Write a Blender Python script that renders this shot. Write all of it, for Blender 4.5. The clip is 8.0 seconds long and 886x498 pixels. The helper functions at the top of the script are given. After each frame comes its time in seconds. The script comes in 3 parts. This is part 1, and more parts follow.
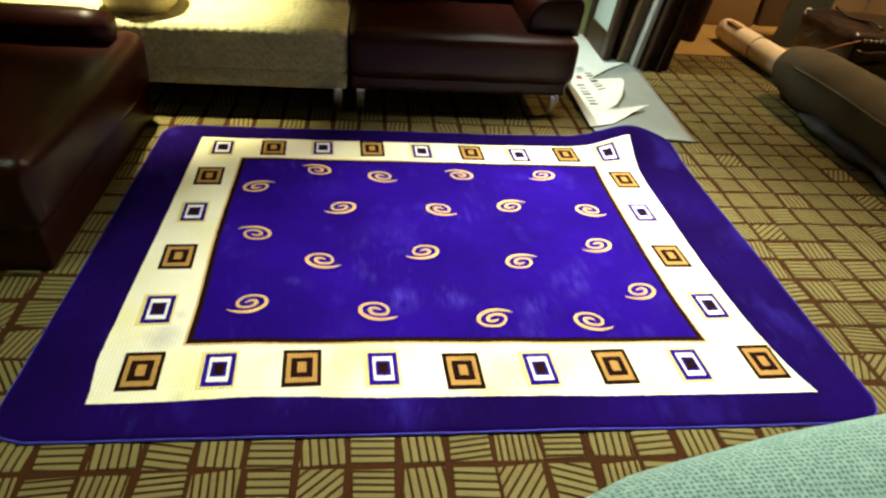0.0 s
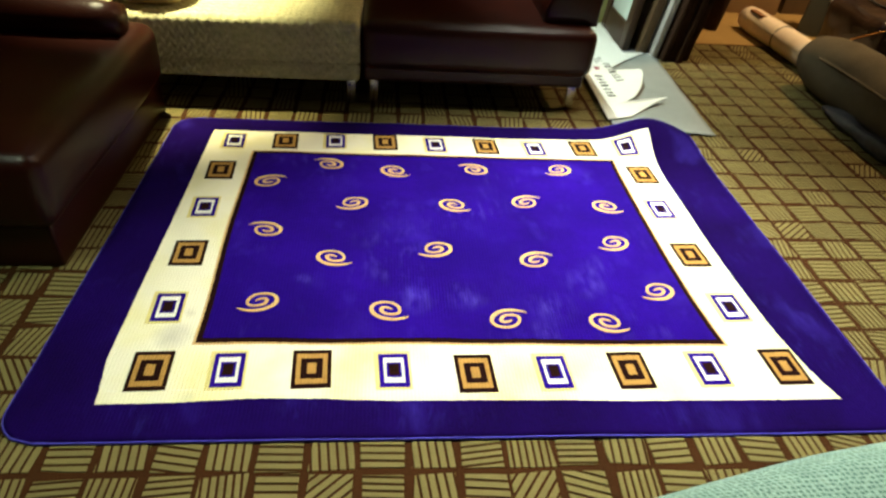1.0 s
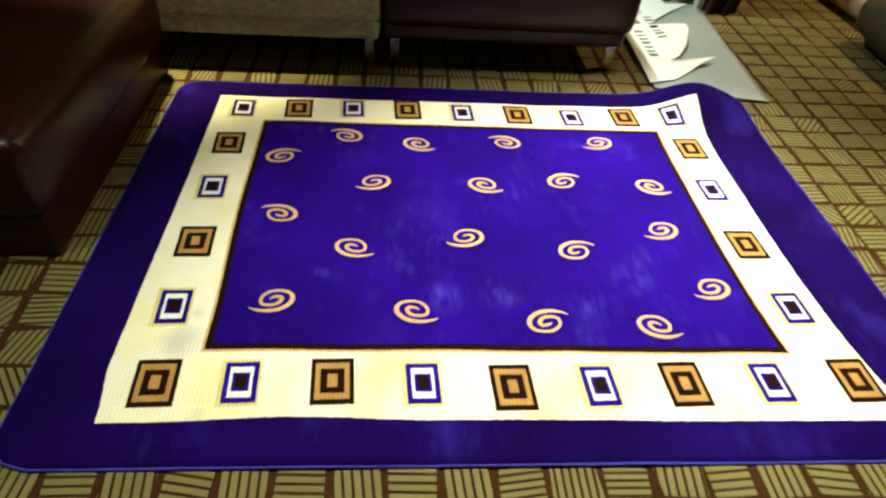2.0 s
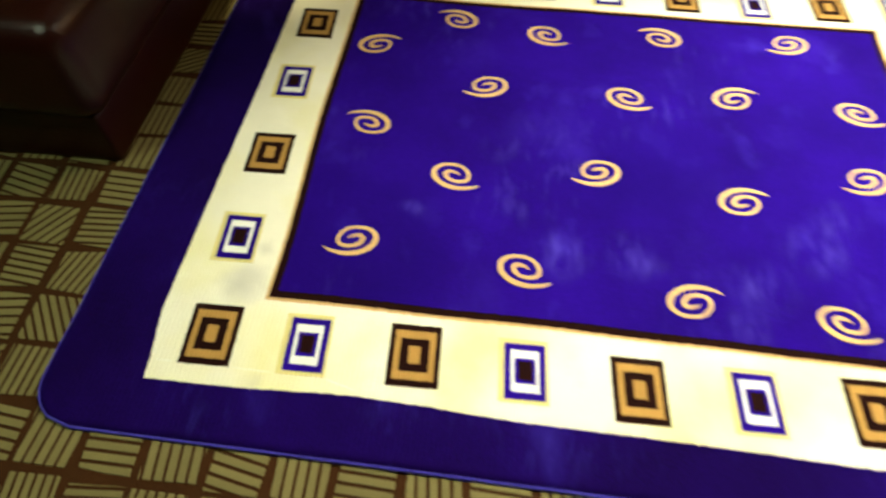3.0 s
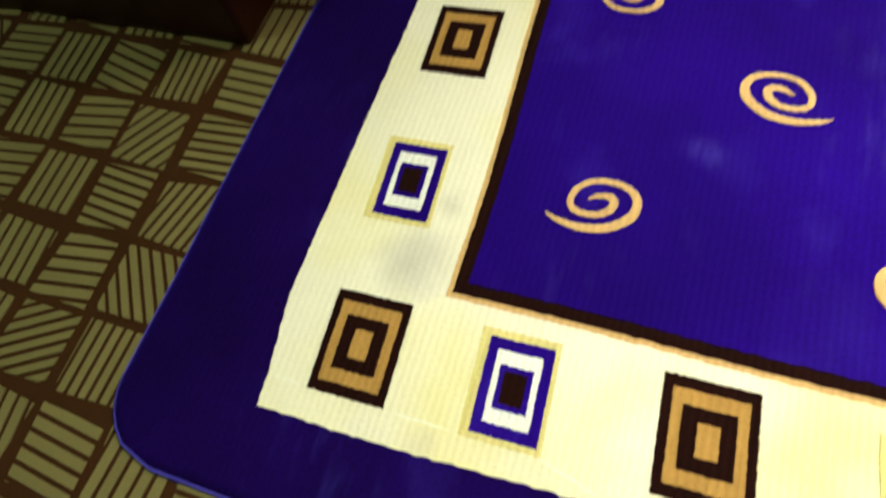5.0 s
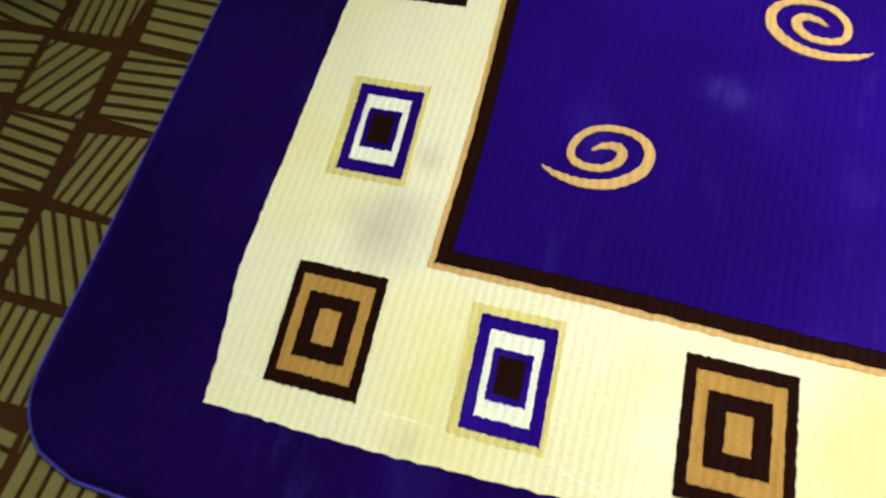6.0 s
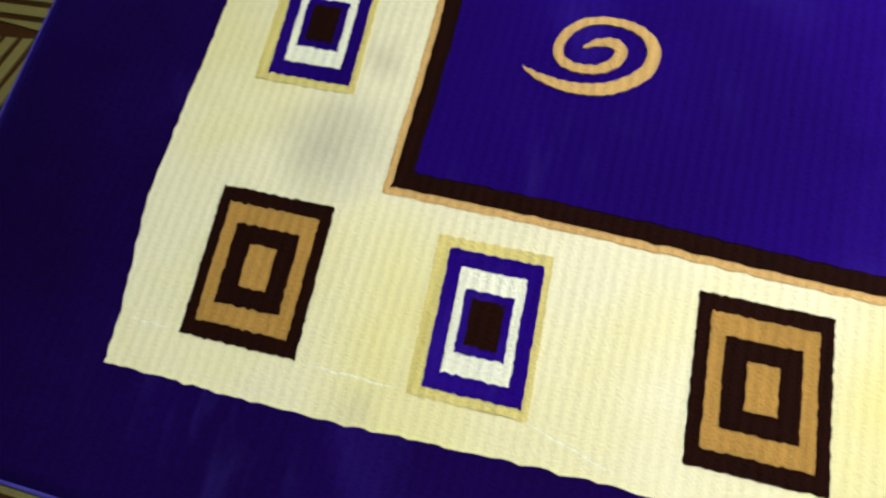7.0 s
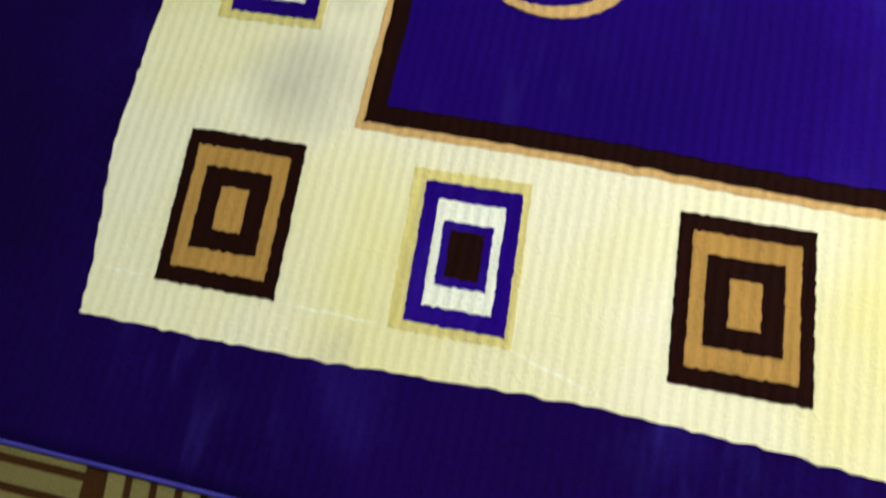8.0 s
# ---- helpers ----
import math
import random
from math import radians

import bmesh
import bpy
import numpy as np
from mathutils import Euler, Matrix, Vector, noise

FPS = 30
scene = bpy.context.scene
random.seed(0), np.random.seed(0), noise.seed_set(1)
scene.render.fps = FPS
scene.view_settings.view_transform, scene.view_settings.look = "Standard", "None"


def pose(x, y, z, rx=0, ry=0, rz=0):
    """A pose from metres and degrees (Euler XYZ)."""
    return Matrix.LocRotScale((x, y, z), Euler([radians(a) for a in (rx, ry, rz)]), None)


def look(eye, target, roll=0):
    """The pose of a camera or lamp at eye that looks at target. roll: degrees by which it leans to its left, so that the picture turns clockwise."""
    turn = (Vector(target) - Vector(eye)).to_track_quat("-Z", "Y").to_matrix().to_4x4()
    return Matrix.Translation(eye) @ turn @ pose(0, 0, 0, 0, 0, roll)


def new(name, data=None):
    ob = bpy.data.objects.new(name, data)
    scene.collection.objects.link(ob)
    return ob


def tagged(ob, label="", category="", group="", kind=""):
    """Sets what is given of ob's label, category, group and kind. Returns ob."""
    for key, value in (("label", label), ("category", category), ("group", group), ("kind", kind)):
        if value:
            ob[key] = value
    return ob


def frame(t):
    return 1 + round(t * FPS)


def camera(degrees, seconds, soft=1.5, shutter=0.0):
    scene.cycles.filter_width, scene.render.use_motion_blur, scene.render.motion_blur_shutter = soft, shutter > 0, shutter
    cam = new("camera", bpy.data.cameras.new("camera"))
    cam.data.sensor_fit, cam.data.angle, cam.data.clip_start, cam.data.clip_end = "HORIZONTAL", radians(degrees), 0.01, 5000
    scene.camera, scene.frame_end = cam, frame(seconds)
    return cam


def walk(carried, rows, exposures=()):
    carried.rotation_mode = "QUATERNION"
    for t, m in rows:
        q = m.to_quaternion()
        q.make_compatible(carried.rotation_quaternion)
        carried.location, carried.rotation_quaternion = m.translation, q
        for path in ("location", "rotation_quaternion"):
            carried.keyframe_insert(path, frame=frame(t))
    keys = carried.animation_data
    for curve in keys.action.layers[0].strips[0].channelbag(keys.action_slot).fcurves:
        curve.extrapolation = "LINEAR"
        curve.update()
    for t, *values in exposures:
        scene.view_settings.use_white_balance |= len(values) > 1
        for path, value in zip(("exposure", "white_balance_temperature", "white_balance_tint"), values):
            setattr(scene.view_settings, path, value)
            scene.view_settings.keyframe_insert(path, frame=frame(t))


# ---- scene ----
cam = camera(70.0, 8.0, soft=2.4, shutter=0.5)
PATH = [
    (0, (0.508, -1.337, 1.323), (0.746, 0.264, 0.148), 5.4),
    (0.5, (0.519, -1.331, 1.326), (0.709, 0.28, 0.155), 4.4),
    (1, (0.517, -1.285, 1.328), (0.71, 0.296, 0.118), 4.9),
    (1.2, (0.509, -1.232, 1.323), (0.708, 0.309, 0.063), 4.9),
    (2.3, (0.472, -0.933, 1.296), (0.565, 0.505, -0.091), 4.3),
    (2.5, (0.503, -0.846, 1.277), (0.531, 0.539, -0.165), 3.6),
    (3, (0.462, -0.636, 1.175), (0.314, 0.495, -0.467), -0.4),
    (3.5, (0.366, -0.484, 1.027), (-0.044, 0.617, -0.592), -6.8),
    (4, (0.364, -0.393, 0.938), (-0.084, 0.567, -0.758), -10.0),
    (4.5, (0.334, -0.293, 0.809), (-0.173, 0.589, -0.913), -17.9),
    (5, (0.198, -0.248, 0.763), (-0.34, 0.472, -1.023), -20.5),
    (5.2, (0.203, -0.25, 0.744), (-0.331, 0.399, -1.071), -24.8),
    (6.3, (0.118, -0.18, 0.597), (-0.234, 0.435, -1.274), -14.1),
    (6.5, (0.111, -0.178, 0.555), (-0.232, 0.414, -1.324), -13.5),
    (7, (0.134, -0.18, 0.522), (-0.139, 0.327, -1.393), -14.1),
    (7.5, (0.151, -0.178, 0.515), (-0.102, 0.327, -1.404), -14.2),
    (8, (0.15, -0.204, 0.504), (-0.076, 0.217, -1.438), -16.6),
]
EXPOSURES = [(0, -0.07, 6500, 12), (1.2, -0.07, 6500, 12), (2.5, -0.16, 6650, 12), (3.5, -0.17, 6750, 12), (4.5, -0.18, 6650, 12), (5.2, -0.22, 6500, 12), (6.4, -0.46, 6300, 15), (7.2, -0.59, 6200, 16), (8, -0.62, 6100, 16)]
walk(cam, [(t, look(eye, target, roll)) for t, eye, target, roll in PATH], EXPOSURES)


# ---------------------------------------------------------------- world and light
world = bpy.data.worlds.new("room_dark")
scene.world = world
world.use_nodes = True
world.node_tree.nodes["Background"].inputs[0].default_value = (0.9, 0.95, 1.0, 1)
world.node_tree.nodes["Background"].inputs[1].default_value = 0.02
FLOOR = -0.012
CEIL = 2.68


def lamp(name, x, y, watts, colour, size=0.22, z=CEIL - 0.03, target=None, cone=None, blend=0.6):
    if cone:
        d = bpy.data.lights.new(name, "SPOT")
        d.spot_size, d.spot_blend, d.shadow_soft_size = radians(cone), blend, size / 2
    else:
        d = bpy.data.lights.new(name, "AREA")
        d.shape, d.size = "DISK", size
    d.energy, d.color = watts, colour
    ob = new(name, d)
    ob.matrix_world = look((x, y, z), target or (x, y + 0.001, 0))
    return ob


# no lamp is in sight: each is placed to light one area
LAMPS = [
    (1.52, 1.25, 1540, (0.96, 1.0, 0.82), 0.20, (1.32, -0.10, 0.0), 78),
    (-0.60, 1.98, 1350, (1.0, 0.95, 0.55), 0.10, (-0.52, 1.90, 0.35), 42),
    (0.95, 2.30, 500, (0.88, 1.0, 0.84), 0.10, (1.78, 2.15, 0.20), 48),
    (3.75, 2.7, 88, (1.0, 0.70, 0.36), 0.26, None, None),
    (-0.95, -0.30, 175, (0.78, 1.0, 0.72), 0.26, (-0.82, 0.05, 0.0), 58),
]
for lx, ly, lw, lc, ls, lt, cone in LAMPS:
    lamp("assumed_lamp_light", lx, ly, lw, lc, ls, target=lt, cone=cone, blend=1.0)


# ---------------------------------------------------------------- materials
def mat(name, base, rough=0.8, var=0.15, scale=6.0, fine=160.0, bump=0.15, bscale=250.0, metal=0.0,
        sheen=0.0, spec=0.4, island=0.0, coat=0.0, ribs=0.0, tint=None, stretch=(1, 1, 1)):
    m = bpy.data.materials.new(name)
    m.use_nodes = True
    nt = m.node_tree
    n, l = nt.nodes, nt.links
    bsdf = n["Principled BSDF"]
    tc = n.new("ShaderNodeTexCoord")
    mp = n.new("ShaderNodeMapping")
    mp.inputs["Scale"].default_value = stretch
    l.new(tc.outputs["Object"], mp.inputs[0])
    big = n.new("ShaderNodeTexNoise")
    big.inputs["Scale"].default_value, big.inputs["Detail"].default_value = scale, 6
    big.inputs["Roughness"].default_value = 0.6
    small = n.new("ShaderNodeTexNoise")
    small.inputs["Scale"].default_value, small.inputs["Detail"].default_value = fine, 3
    for q in (big, small):
        l.new(mp.outputs[0], q.inputs["Vector"])
    add = n.new("ShaderNodeMath")
    add.operation = "MULTIPLY_ADD"
    l.new(small.outputs[0], add.inputs[0])
    add.inputs[1].default_value = 0.45
    l.new(big.outputs[0], add.inputs[2])
    fac = add.outputs[0]
    if island:
        geo = n.new("ShaderNodeNewGeometry")
        a2 = n.new("ShaderNodeMath")
        a2.operation = "MULTIPLY_ADD"
        l.new(geo.outputs["Random Per Island"], a2.inputs[0])
        a2.inputs[1].default_value = island
        l.new(fac, a2.inputs[2])
        fac = a2.outputs[0]
    ramp = n.new("ShaderNodeMapRange")
    ramp.inputs["From Min"].default_value = 0.42
    ramp.inputs["From Max"].default_value = 1.02 + island
    l.new(fac, ramp.inputs[0])
    mix = n.new("ShaderNodeMix")
    mix.data_type = "RGBA"
    lo = [c * (1 - var) for c in base]
    hi = [min(1, c * (1 + var)) for c in base] if tint is None else list(tint)
    mix.inputs[6].default_value, mix.inputs[7].default_value = (*lo, 1), (*hi, 1)
    l.new(ramp.outputs[0], mix.inputs[0])
    l.new(mix.outputs[2], bsdf.inputs["Base Color"])
    bsdf.inputs["Roughness"].default_value = rough
    bsdf.inputs["Metallic"].default_value = metal
    bsdf.inputs["Specular IOR Level"].default_value = spec
    bsdf.inputs["Sheen Weight"].default_value = sheen
    bsdf.inputs["Sheen Roughness"].default_value = 0.4
    bsdf.inputs["Sheen Tint"].default_value = (*[min(1, c * 2 + 0.05) for c in base], 1)
    bsdf.inputs["Coat Weight"].default_value = coat
    height = None
    if bump:
        tex = n.new("ShaderNodeTexNoise")
        tex.inputs["Scale"].default_value, tex.inputs["Detail"].default_value = bscale, 4
        l.new(mp.outputs[0], tex.inputs["Vector"])
        height = tex.outputs[0]
        if ribs:
            wave = n.new("ShaderNodeTexWave")
            wave.bands_direction = "X"
            wave.inputs["Scale"].default_value = ribs
            wave.inputs["Distortion"].default_value = 1.2
            wave.inputs["Detail"].default_value = 2
            wave.inputs["Detail Scale"].default_value = 2.5
            l.new(tc.outputs["Object"], wave.inputs["Vector"])
            s = n.new("ShaderNodeMath")
            s.operation = "MULTIPLY_ADD"
            l.new(wave.outputs[1], s.inputs[0])
            s.inputs[1].default_value = 0.5
            l.new(height, s.inputs[2])
            height = s.outputs[0]
        b = n.new("ShaderNodeBump")
        b.inputs["Strength"].default_value = bump
        b.inputs["Distance"].default_value = 0.004
        l.new(height, b.inputs["Height"])
        l.new(b.outputs[0], bsdf.inputs["Normal"])
    return m


def overlay(m, colour, build):
    """Lays a second colour over a material by a mask that build() makes from object coordinates."""
    n, l = m.node_tree.nodes, m.node_tree.links
    bsdf = n["Principled BSDF"]
    src = bsdf.inputs["Base Color"].links[0].from_socket
    tc = n.new("ShaderNodeTexCoord")
    mask = build(n, l, tc.outputs["Object"])
    mix = n.new("ShaderNodeMix")
    mix.data_type = "RGBA"
    mix.inputs[7].default_value = (*colour, 1)
    l.new(src, mix.inputs[6])
    l.new(mask, mix.inputs[0])
    l.new(mix.outputs[2], bsdf.inputs["Base Color"])


def noise_mask(scale, lo, hi, most, stretch=(1, 1, 1), offset=(0, 0, 0)):
    def build(n, l, vec):
        mp = n.new("ShaderNodeMapping")
        mp.inputs["Scale"].default_value = stretch
        mp.inputs["Location"].default_value = offset
        l.new(vec, mp.inputs[0])
        t = n.new("ShaderNodeTexNoise")
        t.inputs["Scale"].default_value, t.inputs["Detail"].default_value = scale, 7
        t.inputs["Distortion"].default_value = 0.15
        l.new(mp.outputs[0], t.inputs["Vector"])
        r = n.new("ShaderNodeMapRange")
        r.inputs["From Min"].default_value, r.inputs["From Max"].default_value = lo, hi
        r.inputs["To Max"].default_value = most
        l.new(t.outputs[0], r.inputs[0])
        return r.outputs[0]
    return build


def spot_mask(centre, radius, most):
    def build(n, l, vec):
        d = n.new("ShaderNodeVectorMath")
        d.operation = "DISTANCE"
        w = n.new("ShaderNodeTexNoise")
        w.inputs["Scale"].default_value, w.inputs["Detail"].default_value = 14, 4
        l.new(vec, w.inputs["Vector"])
        a = n.new("ShaderNodeVectorMath")
        a.operation = "MULTIPLY_ADD"
        a.inputs[1].default_value = (0.06, 0.06, 0.0)
        l.new(w.outputs["Color"], a.inputs[0])
        l.new(vec, a.inputs[2])
        l.new(a.outputs[0], d.inputs[0])
        d.inputs[1].default_value = (centre[0] + 0.03, centre[1] + 0.03, 0)
        r = n.new("ShaderNodeMapRange")
        r.interpolation_type = "SMOOTHSTEP"
        r.inputs["From Min"].default_value, r.inputs["From Max"].default_value = radius, 0.0
        r.inputs["To Max"].default_value = most
        l.new(d.outputs["Value"], r.inputs[0])
        return r.outputs[0]
    return build


RIB = 31.0
SMUDGES = [((0.62, 0.185), 0.09, 0.42), ((0.78, 0.205), 0.09, 0.42), ((1.05, 0.15), 0.10, 0.38), ((1.19, 0.26), 0.10, 0.38), ((1.245, 0.36), 0.08, 0.34),
           ((1.01, 0.05), 0.07, 0.36), ((0.275, 0.276), 0.036, 0.42), ((0.505, 0.31), 0.05, 0.40), ((0.47, 0.50), 0.07, 0.30), ((1.37, 0.04), 0.05, 0.30)]
M_BLUE = mat("rug_blue_pile", (0.0105, 0.0007, 0.108), 0.95, 0.30, 2.6, 260, 0.35, 500, sheen=0.3, spec=0.04, ribs=RIB, tint=(0.020, 0.0023, 0.235))
M_BORDER = mat("rug_border_blue_pile", (0.0045, 0.0002, 0.016), 0.95, 0.30, 2.2, 260, 0.35, 500, sheen=0.28, spec=0.04, ribs=RIB, tint=(0.011, 0.0014, 0.095))
for m in (M_BLUE, M_BORDER):
    m.node_tree.nodes["Principled BSDF"].inputs["Sheen Tint"].default_value = (0.05, 0.03, 0.55, 1)
M_CREAM = mat("rug_cream_pile", (0.77, 0.73, 0.57), 0.95, 0.08, 5, 260, 0.3, 500, sheen=0.0, spec=0.1, ribs=RIB)
overlay(M_BLUE, (0.065, 0.032, 0.52), noise_mask(3.6, 0.55, 0.84, 0.32, (1, 0.75, 1)))
overlay(M_BLUE, (0.05, 0.025, 0.44), noise_mask(9.0, 0.60, 0.85, 0.45, (1, 0.7, 1), (1, 2, 0)))
overlay(M_BORDER, (0.05, 0.03, 0.40), noise_mask(4.5, 0.60, 0.82, 0.4, (1, 0.6, 1)))
overlay(M_BLUE, (0.008, 0.001, 0.10), noise_mask(2.2, 0.50, 0.72, 0.6, (1, 1, 1), (3, 1, 0)))
# uneven yellower patches over the cream
overlay(M_CREAM, (0.70, 0.63, 0.18), noise_mask(3.2, 0.47, 0.70, 0.6))
overlay(M_CREAM, (0.42, 0.40, 0.36), spot_mask((-0.065, 0.030), 0.075, 0.65))
overlay(M_CREAM, (0.48, 0.45, 0.36), spot_mask((-0.045, 0.125), 0.030, 0.5))
overlay(M_CREAM, (0.50, 0.46, 0.33), spot_mask((0.02, -0.19), 0.035, 0.4))
def streak_mask(most):
    """Short brush strokes in the pile, in patches."""
    def build(n, l, vec):
        a = noise_mask(2.6, 0.50, 0.66, 1.0, (1, 1, 1), (5, 3, 0))(n, l, vec)
        b = noise_mask(42.0, 0.52, 0.74, most, (1, 0.3, 1), (2, 7, 0))(n, l, vec)
        m = n.new("ShaderNodeMath")
        m.operation = "MULTIPLY"
        l.new(a, m.inputs[0])
        l.new(b, m.inputs[1])
        return m.outputs[0]
    return build


overlay(M_BLUE, (0.12, 0.08, 0.62), streak_mask(0.16))


def smudge_mask(centre, radius, most):
    """A brushed patch of nap: streaks inside a soft, uneven spot."""
    def build(n, l, vec):
        a = spot_mask(centre, radius, 1.0)(n, l, vec)
        b = noise_mask(38.0, 0.40, 0.70, most, (1, 0.28, 1), (centre[0], 3, 0))(n, l, vec)
        m = n.new("ShaderNodeMath")
        m.operation = "MULTIPLY"
        l.new(a, m.inputs[0])
        l.new(b, m.inputs[1])
        return m.outputs[0]
    return build


for place, size, most in SMUDGES:
    overlay(M_BLUE, (0.13, 0.095, 0.60), smudge_mask(place, size, 0.6 * most))
overlay(M_BORDER, (0.06, 0.045, 0.42), streak_mask(0.2))
M_DARK = mat("rug_dark_brown_pile", (0.011, 0.0016, 0.0009), 0.95, 0.3, 20, 300, 0.5, 500, spec=0.1, ribs=RIB)
M_TAN = mat("rug_tan_pile", (0.41, 0.225, 0.060), 0.95, 0.18, 14, 300, 0.5, 500, spec=0.1, ribs=RIB)
M_GOLD = mat("rug_gold_pile", (0.60, 0.37, 0.15), 0.95, 0.15, 14, 300, 0.5, 500, spec=0.1, ribs=RIB)
M_HALO = mat("rug_yellow_pile", (0.66, 0.56, 0.22), 0.95, 0.15, 14, 300, 0.5, 500, spec=0.1, ribs=RIB)
M_WHITE = mat("rug_white_pile", (0.80, 0.80, 0.72), 0.95, 0.08, 14, 300, 0.5, 500, spec=0.1, ribs=RIB)
M_BIND = mat("rug_blue_binding", (0.07, 0.05, 0.52), 0.8, 0.2, 30, 300, 0.4, 700)
M_CARPET = mat("carpet_brown_ground", (0.042, 0.015, 0.004), 0.95, 0.25, 3, 200, 0.6, 420, spec=0.1)
M_BAR = mat("carpet_olive_loop", (0.175, 0.145, 0.055), 0.95, 0.22, 2.2, 220, 0.6, 420, spec=0.1, island=0.25)
M_OCHRE = mat("plain_ochre_carpet", (0.30, 0.19, 0.065), 0.95, 0.15, 4, 200, 0.5, 400, spec=0.1)
M_LEATHER = mat("dark_maroon_leather", (0.022, 0.0032, 0.0013), 0.33, 0.35, 7, 90, 0.28, 140, spec=0.26)
M_CHENILLE = mat("cream_chenille", (0.50, 0.47, 0.27), 0.9, 0.30, 26, 120, 0.8, 130, sheen=0.3, spec=0.15, stretch=(1, 0.35, 1.8), ribs=12.0)


def zigzag(m, step, pitch, strength):
    """Rows of embossed zigzag in a woven cover."""
    n, l = m.node_tree.nodes, m.node_tree.links
    bsdf = n["Principled BSDF"]
    tc = n.new("ShaderNodeTexCoord")
    sep = n.new("ShaderNodeSeparateXYZ")
    l.new(tc.outputs["Object"], sep.inputs[0])

    def math_node(op, a, b):
        q = n.new("ShaderNodeMath")
        q.operation = op
        for k, v in enumerate((a, b)):
            if isinstance(v, float):
                q.inputs[k].default_value = v
            elif v is not None:
                l.new(v, q.inputs[k])
        return q.outputs[0]

    saw = math_node("PINGPONG", sep.outputs["X"], step)
    rows = math_node("ADD", math_node("SUBTRACT", sep.outputs["Z"], sep.outputs["Y"]), saw)
    wave = math_node("SINE", math_node("MULTIPLY", rows, 2 * math.pi / pitch), None)
    b = n.new("ShaderNodeBump")
    b.inputs["Strength"].default_value, b.inputs["Distance"].default_value = strength, 0.004
    l.new(wave, b.inputs["Height"])
    l.new(bsdf.inputs["Normal"].links[0].from_socket, b.inputs["Normal"])
    l.new(b.outputs[0], bsdf.inputs["Normal"])


zigzag(M_CHENILLE, 0.021, 0.046, 0.75)
M_CHROME = mat("brushed_chrome", (0.62, 0.62, 0.60), 0.22, 0.1, 20, 200, 0.05, 300, metal=1.0)
M_TEAL = mat("grey_green_tweed", (0.25, 0.38, 0.33), 0.95, 0.22, 40, 260, 1.0, 240, sheen=0.3, spec=0.1)
def weave_mask(scale, lo, hi, most):
    def build(n, l, vec):
        t = n.new("ShaderNodeTexVoronoi")
        t.voronoi_dimensions = "2D"
        t.inputs["Scale"].default_value = scale
        t.inputs["Randomness"].default_value = 0.35
        l.new(vec, t.inputs["Vector"])
        r = n.new("ShaderNodeMapRange")
        r.inputs["From Min"].default_value, r.inputs["From Max"].default_value = lo, hi
        r.inputs["To Max"].default_value = most
        l.new(t.outputs["Distance"], r.inputs[0])
        return r.outputs[0]
    return build


overlay(M_TEAL, (0.05, 0.12, 0.095), weave_mask(125, 0.42, 0.20, 0.85))
overlay(M_TEAL, (0.42, 0.56, 0.48), noise_mask(60, 0.58, 0.78, 0.35, (1, 0.5, 1)))
M_WALL = mat("olive_green_wall_paint", (0.36, 0.42, 0.18), 0.7, 0.06, 3, 90, 0.08, 160)
M_WALLB = mat("beige_wall_paint", (0.26, 0.19, 0.11), 0.7, 0.06, 3, 90, 0.08, 160)
M_CEIL = mat("off_white_ceiling_paint", (0.30, 0.28, 0.24), 0.8, 0.04, 3, 90, 0.05, 160)
M_SHEET = mat("white_gloss_vinyl", (0.74, 0.78, 0.74), 0.28, 0.05, 5, 80, 0.04, 60, spec=0.5)
# tone of the sign where shade falls on it
M_GSHEET = mat("shaded_gloss_vinyl", (0.26, 0.29, 0.28), 0.25, 0.1, 5, 80, 0.04, 60, spec=0.5)
M_INK = mat("black_print", (0.03, 0.03, 0.03), 0.4, 0.2, 20, 200, 0)
M_REDINK = mat("dark_red_print", (0.25, 0.03, 0.06), 0.4, 0.2, 20, 200, 0)
M_FRAME = mat("dark_brown_stained_wood", (0.045, 0.022, 0.012), 0.4, 0.35, 8, 120, 0.15, 120, stretch=(1, 1, 0.15))
M_PANE = mat("pale_glossy_pane", (0.58, 0.70, 0.66), 0.2, 0.10, 2, 40, 0)
M_PANEL = mat("grey_laminate_edge", (0.42, 0.42, 0.40), 0.35, 0.1, 8, 120, 0.05, 120)
M_BROWNB = mat("brown_board", (0.10, 0.062, 0.03), 0.6, 0.25, 8, 120, 0.15, 120)
M_SHAG = mat("dark_brown_shag", (0.035, 0.018, 0.010), 0.95, 0.5, 14, 90, 1.0, 90, spec=0.1)
M_CARD = mat("brown_cardboard", (0.26, 0.16, 0.07), 0.8, 0.15, 4, 100, 0.1, 150)
M_KRAFT = mat("kraft_paper_wrap", (0.80, 0.68, 0.52), 0.5, 0.12, 7, 90, 0.3, 30)
M_STRAP = mat("black_strap", (0.015, 0.013, 0.012), 0.5, 0.3, 30, 200, 0.1, 200)
M_LABEL = mat("brown_paper_label", (0.22, 0.10, 0.04), 0.5, 0.3, 30, 200, 0)
M_FELT = mat("grey_green_carpet_backing", (0.105, 0.088, 0.058), 0.95, 0.25, 5, 140, 0.5, 260, spec=0.15)
M_PLASTIC = mat("clear_plastic_wrap_grey", (0.08, 0.08, 0.09), 0.3, 0.5, 9, 50, 0.5, 22, spec=0.6)
M_BAG = mat("dark_brown_plastic", (0.012, 0.0035, 0.002), 0.30, 0.5, 6, 60, 1.0, 22, spec=0.6)
M_GREYB = mat("dark_grey_green_panel", (0.07, 0.075, 0.06), 0.6, 0.2, 6, 100, 0.1, 150)
